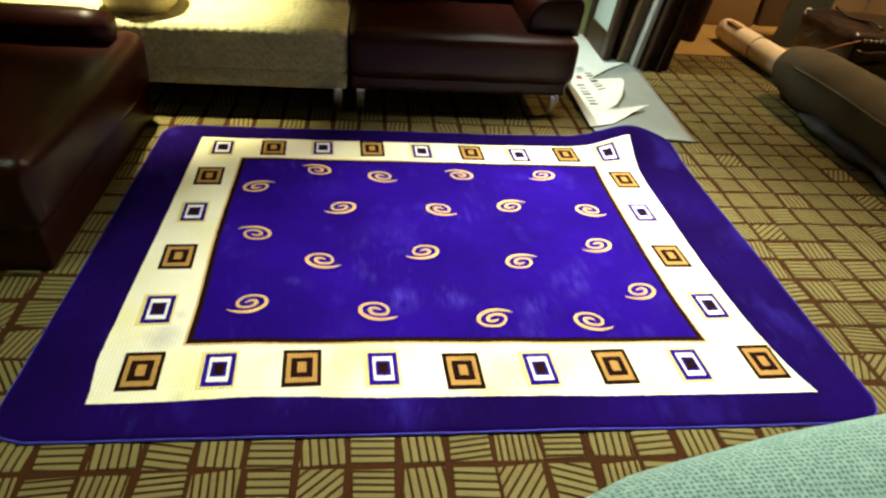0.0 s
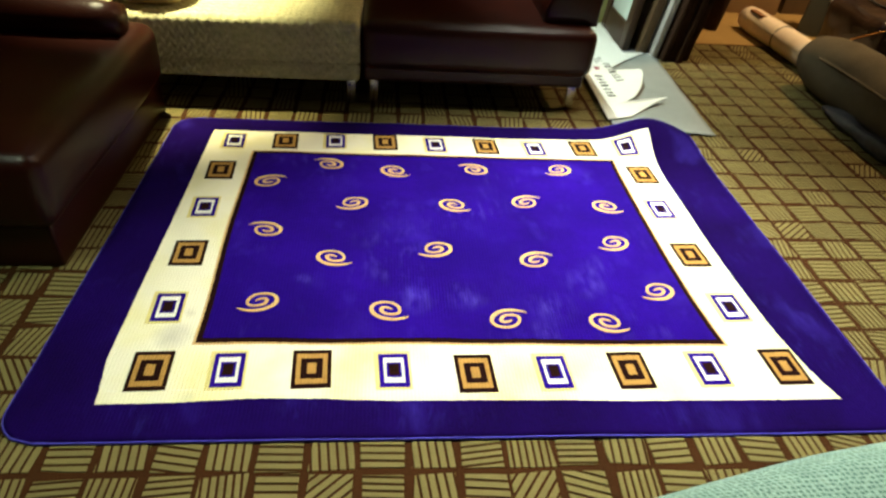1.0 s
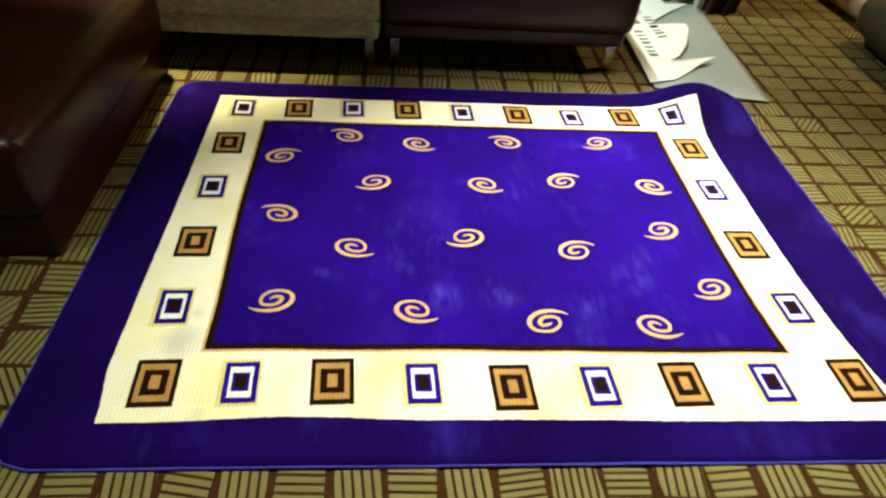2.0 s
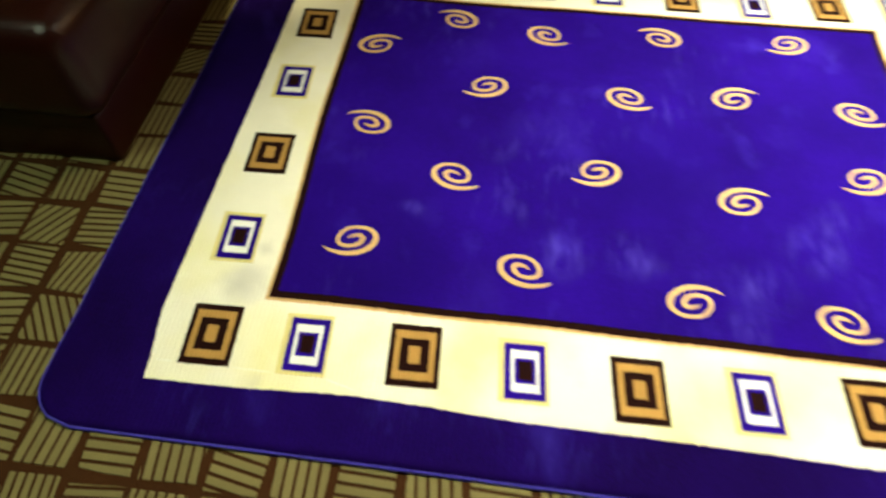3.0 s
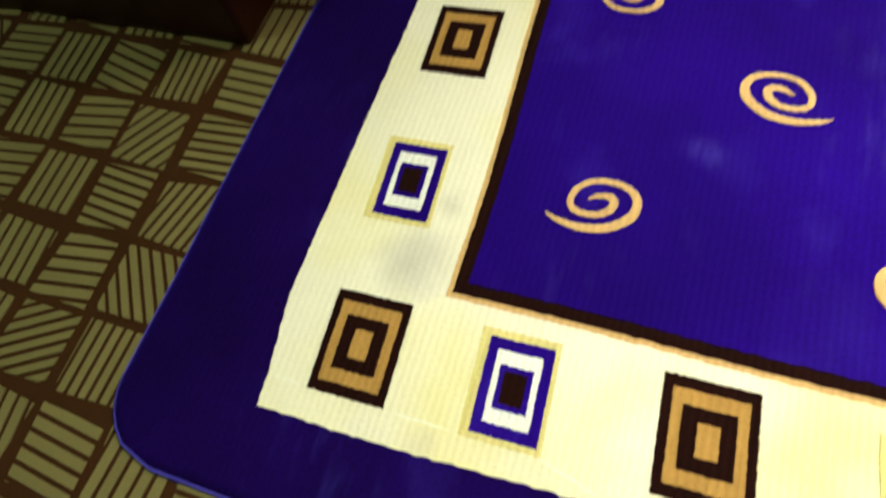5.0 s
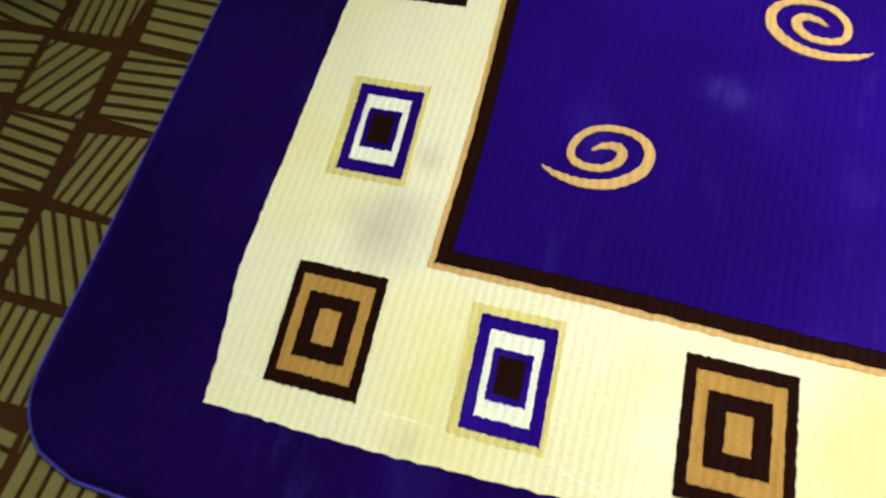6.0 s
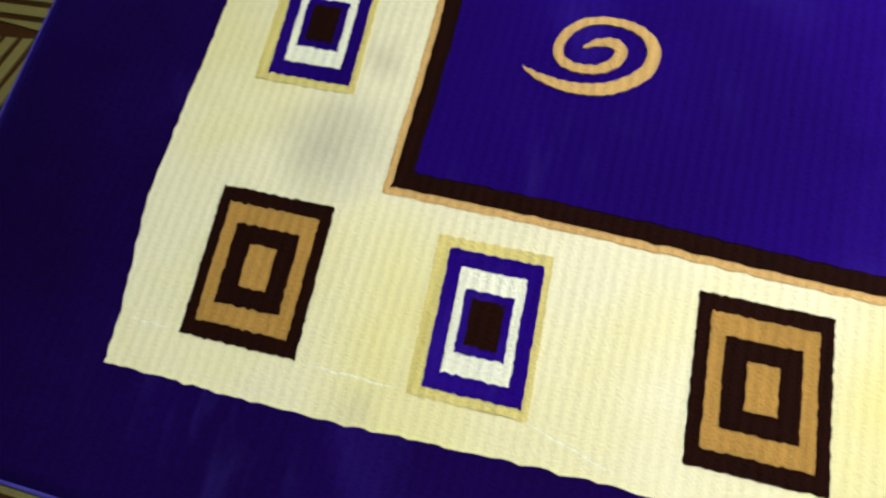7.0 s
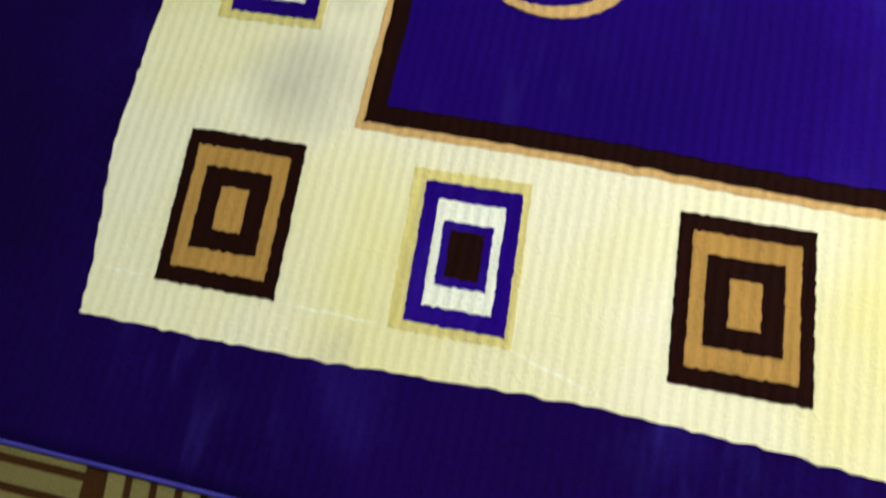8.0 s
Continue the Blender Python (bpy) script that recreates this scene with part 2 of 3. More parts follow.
M_ORANGE = mat("orange_stick", (0.55, 0.25, 0.05), 0.4, 0.2, 10, 100, 0)
M_SATIN = mat("gold_satin", (0.62, 0.50, 0.22), 0.35, 0.35, 9, 60, 0.9, 16, sheen=0.3, spec=0.5)
M_LENS = bpy.data.materials.new("lamp_diffuser")
M_LENS.use_nodes = True
M_LENS.node_tree.nodes["Principled BSDF"].inputs["Emission Color"].default_value = (1, 0.95, 0.8, 1)
M_LENS.node_tree.nodes["Principled BSDF"].inputs["Emission Strength"].default_value = 4


# ---------------------------------------------------------------- building helpers
def part(name, bm, material, parent=None, label="", smooth=False):
    me = bpy.data.meshes.new(name)
    bmesh.ops.recalc_face_normals(bm, faces=bm.faces[:])
    if smooth:
        for fc in bm.faces:
            fc.smooth = True
    bm.to_mesh(me)
    bm.free()
    me.materials.append(material)
    ob = new(name, me)
    if parent:
        ob.parent = parent
    if label:
        tagged(ob, label)
    return ob


def thing(name, label, category, group="", at=(0, 0, 0)):
    return tagged(new(name), label, category, group)


def axis_cuts(a, b, r, n):
    c = [a, a + 0.12 * r, a + 0.35 * r, a + 0.65 * r, a + r]
    c += [a + r + (b - a - 2 * r) * i / n for i in range(1, n)]
    c += [b - r, b - 0.65 * r, b - 0.35 * r, b - 0.12 * r, b]
    return c


def rbox(lo, hi, r, n=6, puff=0.0, wobble=0.0, bm=None, m=None):
    """A box with rounded edges; puff swells its faces, wobble makes them uneven."""
    bm = bm or bmesh.new()
    cuts = [axis_cuts(lo[k], hi[k], min(r, 0.49 * (hi[k] - lo[k])), n) for k in range(3)]
    seen = {}

    def vert(i, j, k):
        if (i, j, k) not in seen:
            p = [cuts[0][i], cuts[1][j], cuts[2][k]]
            q = []
            for a in range(3):
                ra = min(r, 0.49 * (hi[a] - lo[a]))
                q.append(min(max(p[a], lo[a] + ra), hi[a] - ra))
            d = Vector(p) - Vector(q)
            s = [(p[a] - lo[a]) / (hi[a] - lo[a]) * 2 - 1 for a in range(3)]
            pt = Vector(q) + (d.normalized() * min(r, d.length if d.length < r else r) if d.length > 1e-9 else d)
            for a in range(3):
                o = [b for b in range(3) if b != a]
                pt[a] += puff * s[a] * (1 - s[o[0]] ** 2) * (1 - s[o[1]] ** 2)
            if wobble:
                pt += noise.noise_vector(pt * 6.0) * wobble
            if m is not None:
                pt = m @ pt
            seen[i, j, k] = bm.verts.new(pt)
        return seen[i, j, k]

    N = [len(c) - 1 for c in cuts]
    for a in range(3):
        b, c = (a + 1) % 3, (a + 2) % 3
        for side in (0, N[a]):
            for i in range(N[b]):
                for j in range(N[c]):
                    quad = []
                    for di, dj in ((0, 0), (1, 0), (1, 1), (0, 1)):
                        key = [0, 0, 0]
                        key[a], key[b], key[c] = side, i + di, j + dj
                        quad.append(vert(*key))
                    bm.faces.new(quad)
    return bm


def tube(points, radius, sides=12, caps=True, bm=None, squash=1.0, wob=0.0):
    """A round bar along points; radius is a number or one number a point."""
    bm = bm or bmesh.new()
    rings = []
    pts = [Vector(p) for p in points]
    for i, p in enumerate(pts):
        d = (pts[min(i + 1, len(pts) - 1)] - pts[max(i - 1, 0)]).normalized()
        up = Vector((0, 0, 1)) if abs(d.z) < 0.9 else Vector((1, 0, 0))
        s = d.cross(up).normalized()
        u = s.cross(d).normalized()
        r = radius[i] if isinstance(radius, (list, tuple)) else radius
        ring = []
        for k in range(sides):
            a = 2 * math.pi * k / sides
            rr = r * (1 + wob * noise.noise(Vector((math.cos(a) * 2, math.sin(a) * 2, i * 0.35))))
            ring.append(bm.verts.new(p + s * math.cos(a) * rr + u * math.sin(a) * rr * squash))
        rings.append(ring)
    for a, b in zip(rings, rings[1:]):
        for k in range(sides):
            bm.faces.new((a[k], a[(k + 1) % sides], b[(k + 1) % sides], b[k]))
    if caps:
        bm.faces.new(rings[0][::-1])
        bm.faces.new(rings[-1])
    return bm


# ---------------------------------------------------------------- room
def slab(name, lo, hi, material, label, category="wall"):
    return tagged(part(name, rbox(lo, hi, 0.004, 2), material), label, category, kind="structure")


X0, X1, Y0, Y1 = -2.6, 4.9, -3.2, 4.1
SEAM = 2.74
floor = slab("floor", (X0, Y0, FLOOR - 0.1), (X1, SEAM, FLOOR), M_CARPET, "brown carpet with olive basket-weave squares", "floor")
slab("floor_2", (X0, SEAM, FLOOR - 0.1), (X1, Y1, FLOOR + 0.003), M_OCHRE, "plain ochre carpet beyond a dark joint", "floor")
slab("wall_north", (X0, 3.02, FLOOR), (2.36, 3.14, CEIL), M_WALL, "olive green painted wall behind the sofas")
slab("wall_north_2", (2.36, Y1, FLOOR), (X1, Y1 + 0.12, CEIL), M_WALLB, "beige painted back wall")
slab("wall_return", (2.24, 3.143, FLOOR), (2.36, Y1 + 0.12, CEIL), M_WALLB, "beige painted side of a recess")
# the next three walls and the ceiling are unseen, added to enclose the light
slab("wall_west", (X0 - 0.12, Y0, FLOOR), (X0, Y1, CEIL), M_WALLB, "beige wall out of view, added to close the room")
slab("wall_east", (X1, Y0, FLOOR), (X1 + 0.12, Y1, CEIL), M_WALLB, "beige wall out of view, added to close the room")
slab("wall_south", (X0, Y0 - 0.12, FLOOR), (X1, Y0, CEIL), M_WALLB, "beige wall out of view, added to close the room")
slab("ceiling", (X0 - 0.12, Y0 - 0.12, CEIL), (X1 + 0.12, Y1 + 0.12, CEIL + 0.1), M_CEIL, "off-white ceiling out of view, added to close the room", "ceiling")

def clip(poly, normal, offset):
    """The part of a polygon on the far side of a line."""
    out = []
    for (x0, y0), (x1, y1) in zip(poly, poly[1:] + poly[:1]):
        d0, d1 = x0 * normal[0] + y0 * normal[1] - offset, x1 * normal[0] + y1 * normal[1] - offset
        if d0 >= 0:
            out.append((x0, y0))
        if (d0 < 0) != (d1 < 0):
            t = d0 / (d0 - d1)
            out.append((x0 + (x1 - x0) * t, y0 + (y1 - y0) * t))
    return out


# basket-weave squares of the carpet: short raised loop bars, turned from cell to cell
rnd = random.Random(5)
PX, PY = 0.1216, 0.1212
SLANTED = {(-4, 0): -0.70, (-3, -2): 0.50, (-4, -3): 0.50, (4, -5): -0.70, (8, -5): -0.70, (-5, 1): -0.30, (-3, -1): -0.20, (-5, -4): -0.45}
bm = bmesh.new()
for i in range(-21, 42):
    for j in range(-27, 24):
        cx = -0.0822 + PX * i
        cy = 0.1406 + PY * j - 0.0075 * cx
        if cy > SEAM - 0.06 or not (X0 < cx < X1 and Y0 < cy):
            continue
        turned = 2 * ((j + 5) // 5) + (1 if (j + 5) % 5 > 1 else 0)
        kind = (i + turned + 1) % 2
        turn = kind * math.pi / 2 + rnd.gauss(0, 0.09)
        if -6 < j < 2 and -8 < i < 14:
            turn += SLANTED.get((i, j), 0.0)
        elif rnd.random() < 0.16:
            turn += rnd.choice((-1, 1)) * 0.6
        quad = [(cx + sx * 0.0515 + rnd.gauss(0, 0.0035), cy + sy * 0.0525 + rnd.gauss(0, 0.0035)) for sx, sy in ((-1, -1), (1, -1), (1, 1), (-1, 1))]
        ca, sa = math.cos(turn), math.sin(turn)
        pitch = rnd.choice((0.0212, 0.0216, 0.0180))
        shift = rnd.uniform(0, pitch) if abs(turn - kind * math.pi / 2) > 0.3 else pitch / 2 + 0.0034
        for b in range(-5, 5):
            v0 = b * pitch + shift
            poly = clip(clip(quad, (-sa, ca), cx * -sa + cy * ca + v0), (sa, -ca), -(cx * -sa + cy * ca + v0 + pitch - 0.0068))
            if len(poly) < 3:
                continue
            mx, my = sum(p[0] for p in poly) / len(poly), sum(p[1] for p in poly) / len(poly)
            base = [bm.verts.new((x, y, FLOOR + 0.0004)) for x, y in poly]
            top = []
            for x, y in poly:
                d = math.hypot(mx - x, my - y) + 1e-6
                top.append(bm.verts.new((x + (mx - x) / d * 0.0010, y + (my - y) / d * 0.0010, FLOOR + 0.0024)))
            bm.faces.new(top)
            for k in range(len(poly)):
                k2 = (k + 1) % len(poly)
                bm.faces.new((base[k], base[k2], top[k2], top[k]))
tagged(part("carpet_pattern", bm, M_BAR, floor), kind="stuff")

# unseen recessed fixtures, added wherever a light stands
for lx, ly, lw, lc, ls, lt, cone in LAMPS:
    dl = thing("assumed_ceiling_lamp", "round recessed ceiling lamp, unseen, added for its light", "lamp", "ceiling lamps")
    part("rim", tube([(lx, ly, CEIL - 0.012), (lx, ly, CEIL + 0.02)], 0.16, 32), M_CHROME, dl)
    part("diffuser", tube([(lx, ly, CEIL - 0.016), (lx, ly, CEIL + 0.01)], 0.14, 32), M_LENS, dl)

# ---------------------------------------------------------------- rug
RU0, RU1, RV0, RV1 = -0.395, 1.960, -0.322, 1.402
CU0, CU1, CV0, CV1 = -0.197, 1.803, -0.206, 1.285
FU1, FV1 = 1.608, 1.103


def smooth(a, b, x):
    t = min(1, max(0, (x - a) / (b - a)))
    return t * t * (3 - 2 * t)


def warp(u, v):
    """The woven bands run a little out of true: both sides draw in along the rug."""
    x = u - 0.088 * (1 - math.exp(-(v + 0.206) / 0.22)) * smooth(0.8, 1.5, u)
    x += 0.012 * smooth(0.95, 1.3, v) * smooth(0.8, 1.5, u)
    rim = 1 - smooth(-0.19, -0.01, u)
    x -= 0.020 * smooth(-0.21, -0.03, v) * rim
    x -= 0.018 * smooth(0.1, 0.6, v) * (1 - rim) * (1 - smooth(0.0, 0.5, u))
    v += 0.010 * math.exp(-((u - 0.25) / 0.2) ** 2) * (1 - smooth(-0.2, 0.0, v))
    return x, v - 0.010 * smooth(0.6, 1.4, u) * (1 - smooth(0.1, 0.6, v)) + 0.004 * noise.noise(Vector((u * 3.0, v * 3.0, 5.0)))


def lift(x, y):
    """Height of the pile's top over the carpet's level zero."""
    z = 0.085 * math.exp(-((x - 1.765) / 0.17) ** 2 - ((y - 1.33) / 0.16) ** 2)
    z += 0.0035 * noise.noise(Vector((x * 2.1, y * 2.1, 3.3))) + 0.002 * noise.noise(Vector((x * 6.0, y * 6.0, 1.3)))
    return z


def on_rug(u, v, up, true=False):
    x, y = (u, v) if true else warp(u, v)
    return (x, y, lift(x, y) + up)


RIB_PITCH = 2 * math.pi / (20 * RIB)


def woven_rect(u0, v0, u1, v1, up, step=0.0034, jag=0.0007, bm=None, thick=0.0012, true=False, lean=0.0):
    """A rectangle of pile that follows the rug's waves, with an uneven knotted edge."""
    bm = bm or bmesh.new()
    nu, nv = max(2, round((u1 - u0) / step)), max(2, round((v1 - v0) / step))
    inner = 0.0075
    us = [u0 + (u1 - u0) * i / nu for i in range(nu + 1)]
    vs = [v0 + (v1 - v0) * j / nv for j in range(nv + 1)]
    if nu > 60:
        us = sorted(set([u0, u0 + 0.005] + [u0 + (u1 - u0) * i / round((u1 - u0) / inner) for i in range(round((u1 - u0) / inner) + 1)] + [u1 - 0.005, u1]))
    if nv > 60:
        vs = sorted(set([v0, v0 + 0.005] + [v0 + (v1 - v0) * i / round((v1 - v0) / inner) for i in range(round((v1 - v0) / inner) + 1)] + [v1 - 0.005, v1]))
    nu, nv = len(us) - 1, len(vs) - 1
    grid = []
    for j, v in enumerate(vs):
        row = []
        for i, u in enumerate(us):
            du = dv = 0
            if i in (0, nu):
                du = rnd.uniform(-jag, jag)
            if j in (0, nv):
                dv = rnd.uniform(-jag, jag) + 0.0012 * abs(math.sin(math.pi * u / RIB_PITCH)) - 0.0006
            row.append(bm.verts.new(on_rug(u + du + lean * (0.5 * (v0 + v1) - v), v + dv + 0.4 * lean * (u - 0.5 * (u0 + u1)), up, true)))
        grid.append(row)
    for j in range(nv):
        for i in range(nu):
            bm.faces.new((grid[j][i], grid[j][i + 1], grid[j + 1][i + 1], grid[j + 1][i]))
    loop = grid[0] + [r[-1] for r in grid[1:]] + grid[-1][-2::-1] + [r[0] for r in grid[-2:0:-1]]
    low = [bm.verts.new((q.co.x, q.co.y, q.co.z - thick)) for q in loop]
    for k in range(len(loop)):
        n2 = (k + 1) % len(loop)
        bm.faces.new((loop[k], low[k], low[n2], loop[n2]))
    return bm


rug = thing("rug", "blue plush rug with cream band, square motifs and gold spirals", "rug")
# body of the rug, with rounded corners
bm = bmesh.new()
NU, NV, RAD = 150, 112, 0.095
rows = []
for j in range(NV + 1):
    v = RV0 + (RV1 - RV0) * j / NV
    e = min(v - RV0, RV1 - v)
    inset = RAD - math.sqrt(max(0, RAD ** 2 - (RAD - e) ** 2)) if e < RAD else 0
    row = []
    for i in range(NU + 1):
        u = RU0 + inset + (RU1 - RU0 - 2 * inset) * i / NU
        slant = (0.005 - 0.007 * smooth(-0.4, 1.6, u)) * (1 - smooth(-0.32, -0.1, v))
        row.append(bm.verts.new(on_rug(u, v + slant, -0.001, True)))
    rows.append(row)
for j in range(NV):
    for i in range(NU):
        bm.faces.new((rows[j][i], rows[j][i + 1], rows[j + 1][i + 1], rows[j + 1][i]))
edge = rows[0] + [r[-1] for r in rows[1:]] + rows[-1][-2::-1] + [r[0] for r in rows[-2:0:-1]]
low = [bm.verts.new((q.co.x, q.co.y, q.co.z - 0.0105)) for q in edge]
for k in range(len(edge)):
    k2 = (k + 1) % len(edge)
    bm.faces.new((edge[k], low[k], low[k2], edge[k2]))
outline = [q.co.copy() for q in edge]
part("blue_border", bm, M_BORDER, rug, smooth=True)
bm = bmesh.new()
rim = [p + Vector((0, 0, -0.0045)) for p in outline]
tube(rim + rim[:1], 0.0048, 6, False, bm)
part("binding", bm, M_BIND, rug, "lighter blue stitched edge binding", True)

part("cream_band", woven_rect(CU0, CV0, CU1, CV1, 0.0002, jag=0.0011), M_CREAM, rug, "cream pile band with grey smudges, yellower in patches")
part("tan_outline", woven_rect(-0.007, -0.004, FU1 + 0.007, FV1 + 0.007, 0.0010), M_GOLD, rug)
part("dark_outline", woven_rect(0, 0.003, FU1, FV1, 0.0018), M_DARK, rug)
part("field", woven_rect(0.017, 0.020, FU1 - 0.017, FV1 - 0.017, 0.0026), M_BLUE, rug, "deep blue field with brushed nap marks")


LEAN = 0.052


def brown_square(cu, cv):
    w, h = 0.0530, 0.0685
    outer = part("square_motif", woven_rect(cu - w, cv - h, cu + w, cv + h, 0.0012, true=True, lean=LEAN), M_DARK, rug, "dark brown and tan nested squares")
    for k, (a, b, m) in enumerate(((0.79, 0.79, M_TAN), (0.56, 0.53, M_DARK), (0.23, 0.28, M_TAN))):
        part("ring" if k < 2 else "centre", woven_rect(cu - w * a, cv - h * b, cu + w * a, cv + h * b, 0.0020 + 0.0008 * k, true=True, lean=LEAN), m, outer)


def blue_square(cu, cv):
    w, h = 0.0410, 0.0595
    halo = part("square_motif", woven_rect(cu - w - 0.012, cv - h - 0.008, cu + w + 0.006, cv + h + 0.010, 0.0012, true=True, lean=LEAN), M_HALO, rug, "blue and white nested squares with a yellow edge")
    for k, (a, b, m) in enumerate(((1, 1, M_BLUE), (0.69, 0.75, M_WHITE), (0.51, 0.45, M_BLUE), (0.34, 0.33, M_DARK))):
        part("ring" if k < 3 else "centre", woven_rect(cu - w * a, cv - h * b, cu + w * a, cv + h * b, 0.0020 + 0.0008 * k, true=True, lean=LEAN), m, halo)


BOTTOM = ((-0.093, -0.097), (0.110, -0.098), (0.331, -0.094), (0.555, -0.102), (0.780, -0.114), (1.004, -0.112), (1.229, -0.106), (1.463, -0.103), (1.698, -0.097))
TOP = ((-0.112, 1.193), (0.100, 1.203), (0.312, 1.213), (0.527, 1.213), (0.748, 1.204), (0.972, 1.203), (1.192, 1.190), (1.413, 1.203), (1.610, 1.200))
SIDES = (((-0.111, 0.150), (1.643, 0.158)), ((-0.116, 0.416), (1.619, 0.435)), ((-0.123, 0.686), (1.611, 0.725)), ((-0.121, 0.950), (1.622, 0.985)))
for k in range(9):
    (blue_square if k % 2 else brown_square)(*BOTTOM[k])
    (brown_square if k % 2 else blue_square)(*TOP[k])
for k, pair in enumerate(SIDES):
    for place in pair:
        (brown_square if k % 2 else blue_square)(*place)

# the spiral's middle line from its heart outwards: degrees, radius and half width
TURNS = ((153, 0.0112, 0.0006), (105, 0.0114, 0.0030), (65, 0.0168, 0.0042), (42, 0.0240, 0.0052), (18, 0.0268, 0.0058), (-12, 0.0215, 0.0056),
         (-52, 0.0166, 0.0048), (-101, 0.0166, 0.0046), (-135, 0.0228, 0.0046), (-161, 0.0305, 0.0046), (-190, 0.0335, 0.0045), (-232, 0.0344, 0.0044),
         (-282, 0.0398, 0.0042), (-305, 0.0468, 0.0044), (-324, 0.0540, 0.0050), (-343, 0.0575, 0.0060), (-365, 0.0530, 0.0066), (-385, 0.0455, 0.0066),
         (-407, 0.0398, 0.0065), (-439, 0.0368, 0.0062), (-466, 0.0398, 0.0056), (-491, 0.0478, 0.0046), (-507, 0.0580, 0.0032), (-518, 0.0665, 0.0008))


def spiral(cx, cy, fx, fy):
    """A spiral of one and a half turns with a drawn-out tail; fx and fy mirror it."""
    bm = bmesh.new()
    line = []
    for k in range(len(TURNS) - 1):
        p = [TURNS[min(max(k + d, 0), len(TURNS) - 1)] for d in (-1, 0, 1, 2)]
        for q in range(5):
            t = q / 5
            line.append([0.5 * (2 * p[1][n] + (p[2][n] - p[0][n]) * t + (2 * p[0][n] - 5 * p[1][n] + 4 * p[2][n] - p[3][n]) * t * t
                                + (3 * p[1][n] - p[0][n] - 3 * p[2][n] + p[3][n]) * t ** 3) for n in range(3)])
    line.append(list(TURNS[-1]))
    mid = [Vector((r * math.cos(radians(a)), r * math.sin(radians(a)))) for a, r, w in line]
    sides = []
    for k, (a, r, w) in enumerate(line):
        d = (mid[min(k + 1, len(mid) - 1)] - mid[max(k - 1, 0)]).normalized()
        pair = []
        for sgn in (-1, 1):
            x, y = mid[k].x - sgn * d.y * w, mid[k].y + sgn * d.x * w
            x, y = cx + fx * (0.97 * x - 0.007), cy + fy * (0.97 * y + 0.007)
            y += 0.0016 * abs(math.sin(math.pi * x / RIB_PITCH)) - 0.0008
            pair.append((x, y))
        sides.append([bm.verts.new((x, y, lift(x, y) + up)) for x, y in pair for up in (0.0022, 0.0040)])
    for p, q in zip(sides, sides[1:]):
        bm.faces.new((p[1], p[3], q[3], q[1]))
        bm.faces.new((p[0], p[1], q[1], q[0]))
        bm.faces.new((p[2], q[2], q[3], p[3]))
    part("spiral_motif", bm, M_GOLD, rug, "gold spiral with a tapered tail")


SPIRALS = [
    (0.076, 0.879, -1, -1), (0.304, 1.022, 1, -1), (0.562, 0.960, -1, 1), (0.900, 1.003, 1, -1), (1.261, 0.996, 1, 1),
    (0.412, 0.717, 1, 1), (0.786, 0.713, -1, 1), (1.070, 0.762, -1, -1), (1.388, 0.722, -1, 1), (0.118, 0.558, 1, -1),
    (0.353, 0.383, -1, 1), (0.708, 0.435, 1, 1), (1.042, 0.400, -1, -1), (1.356, 0.486, 1, 1), (0.154, 0.162, 1, 1),
    (0.535, 0.127, -1, 1), (0.900, 0.108, -1, -1), (1.210, 0.075, -1, 1), (1.429, 0.222, 1, 1),
]
for sp in SPIRALS:
    spiral(*sp)
# lit edge of a crease, laid on as thin flat strips of white
for u0, u1, drop in ((-0.190, -0.150, 0.0), (-0.030, 0.055, 0.0), (0.158, 0.235, 0.020)):
    bm = bmesh.new()
    line = []
    for i in range(17):
        u = u0 + (u1 - u0) * i / 16
        v = -0.165 + 0.0006 * math.sin(i * 0.9) - drop * i / 16
        w = 0.0007 * min(1, i / 4, (16 - i) / 4) + 0.0001
        line.append([bm.verts.new(on_rug(u, v + k * w, 0.0009, True)) for k in (-1, 1)])
    for p, q in zip(line, line[1:]):
        bm.faces.new((p[0], q[0], q[1], p[1]))
    part("crease_highlight", bm, M_WHITE, rug, "pale strip for the lit edge of a crease in the pile", True)


# ---------------------------------------------------------------- sofas
def leg(parent, x, y, top=0.13, w=0.020):
    part("leg", rbox((x - w, y - w * 0.8, FLOOR), (x + w, y + w * 0.8, top), 0.004, 2), M_CHROME, parent, "square chrome leg", True)


section = thing("sofa_section", "cream chenille sofa section on chrome legs", "sofa", "sectional sofa")
part("base", rbox((-1.30, 1.585, 0.118), (0.405, 2.55, 0.200), 0.018, 8, 0.0, 0.003), M_CHENILLE, section, "", True)
part("piping", tube([(-1.29 + 1.685 * i / 20, 1.583, 0.199) for i in range(21)], 0.006, 8), M_CHENILLE, section, "", True)
part("seat", rbox((-1.30, 1.575, 0.200), (0.408, 2.50, 0.402), 0.024, 14, 0.010, 0.004), M_CHENILLE, section, "", True)
part("backrest", rbox((-1.30, 2.16, 0.38), (0.405, 2.56, 0.80), 0.07, 8, 0.02, 0.006), M_CHENILLE, section, "", True)
for x, y in ((0.362, 1.640), (-1.2, 1.64), (0.362, 2.45), (-1.2, 2.45)):
    leg(section, x, y)

section = thing("sofa_section", "dark maroon leather sofa section with a rounded arm", "sofa", "sectional sofa")
part("base", rbox((0.422, 1.60, 0.118), (1.485, 2.55, 0.200), 0.018, 8, 0.0, 0.003), M_LEATHER, section, "", True)
part("seat", rbox((0.416, 1.572, 0.175), (1.512, 2.50, 0.408), 0.050, 10, 0.012, 0.004), M_LEATHER, section, "", True)
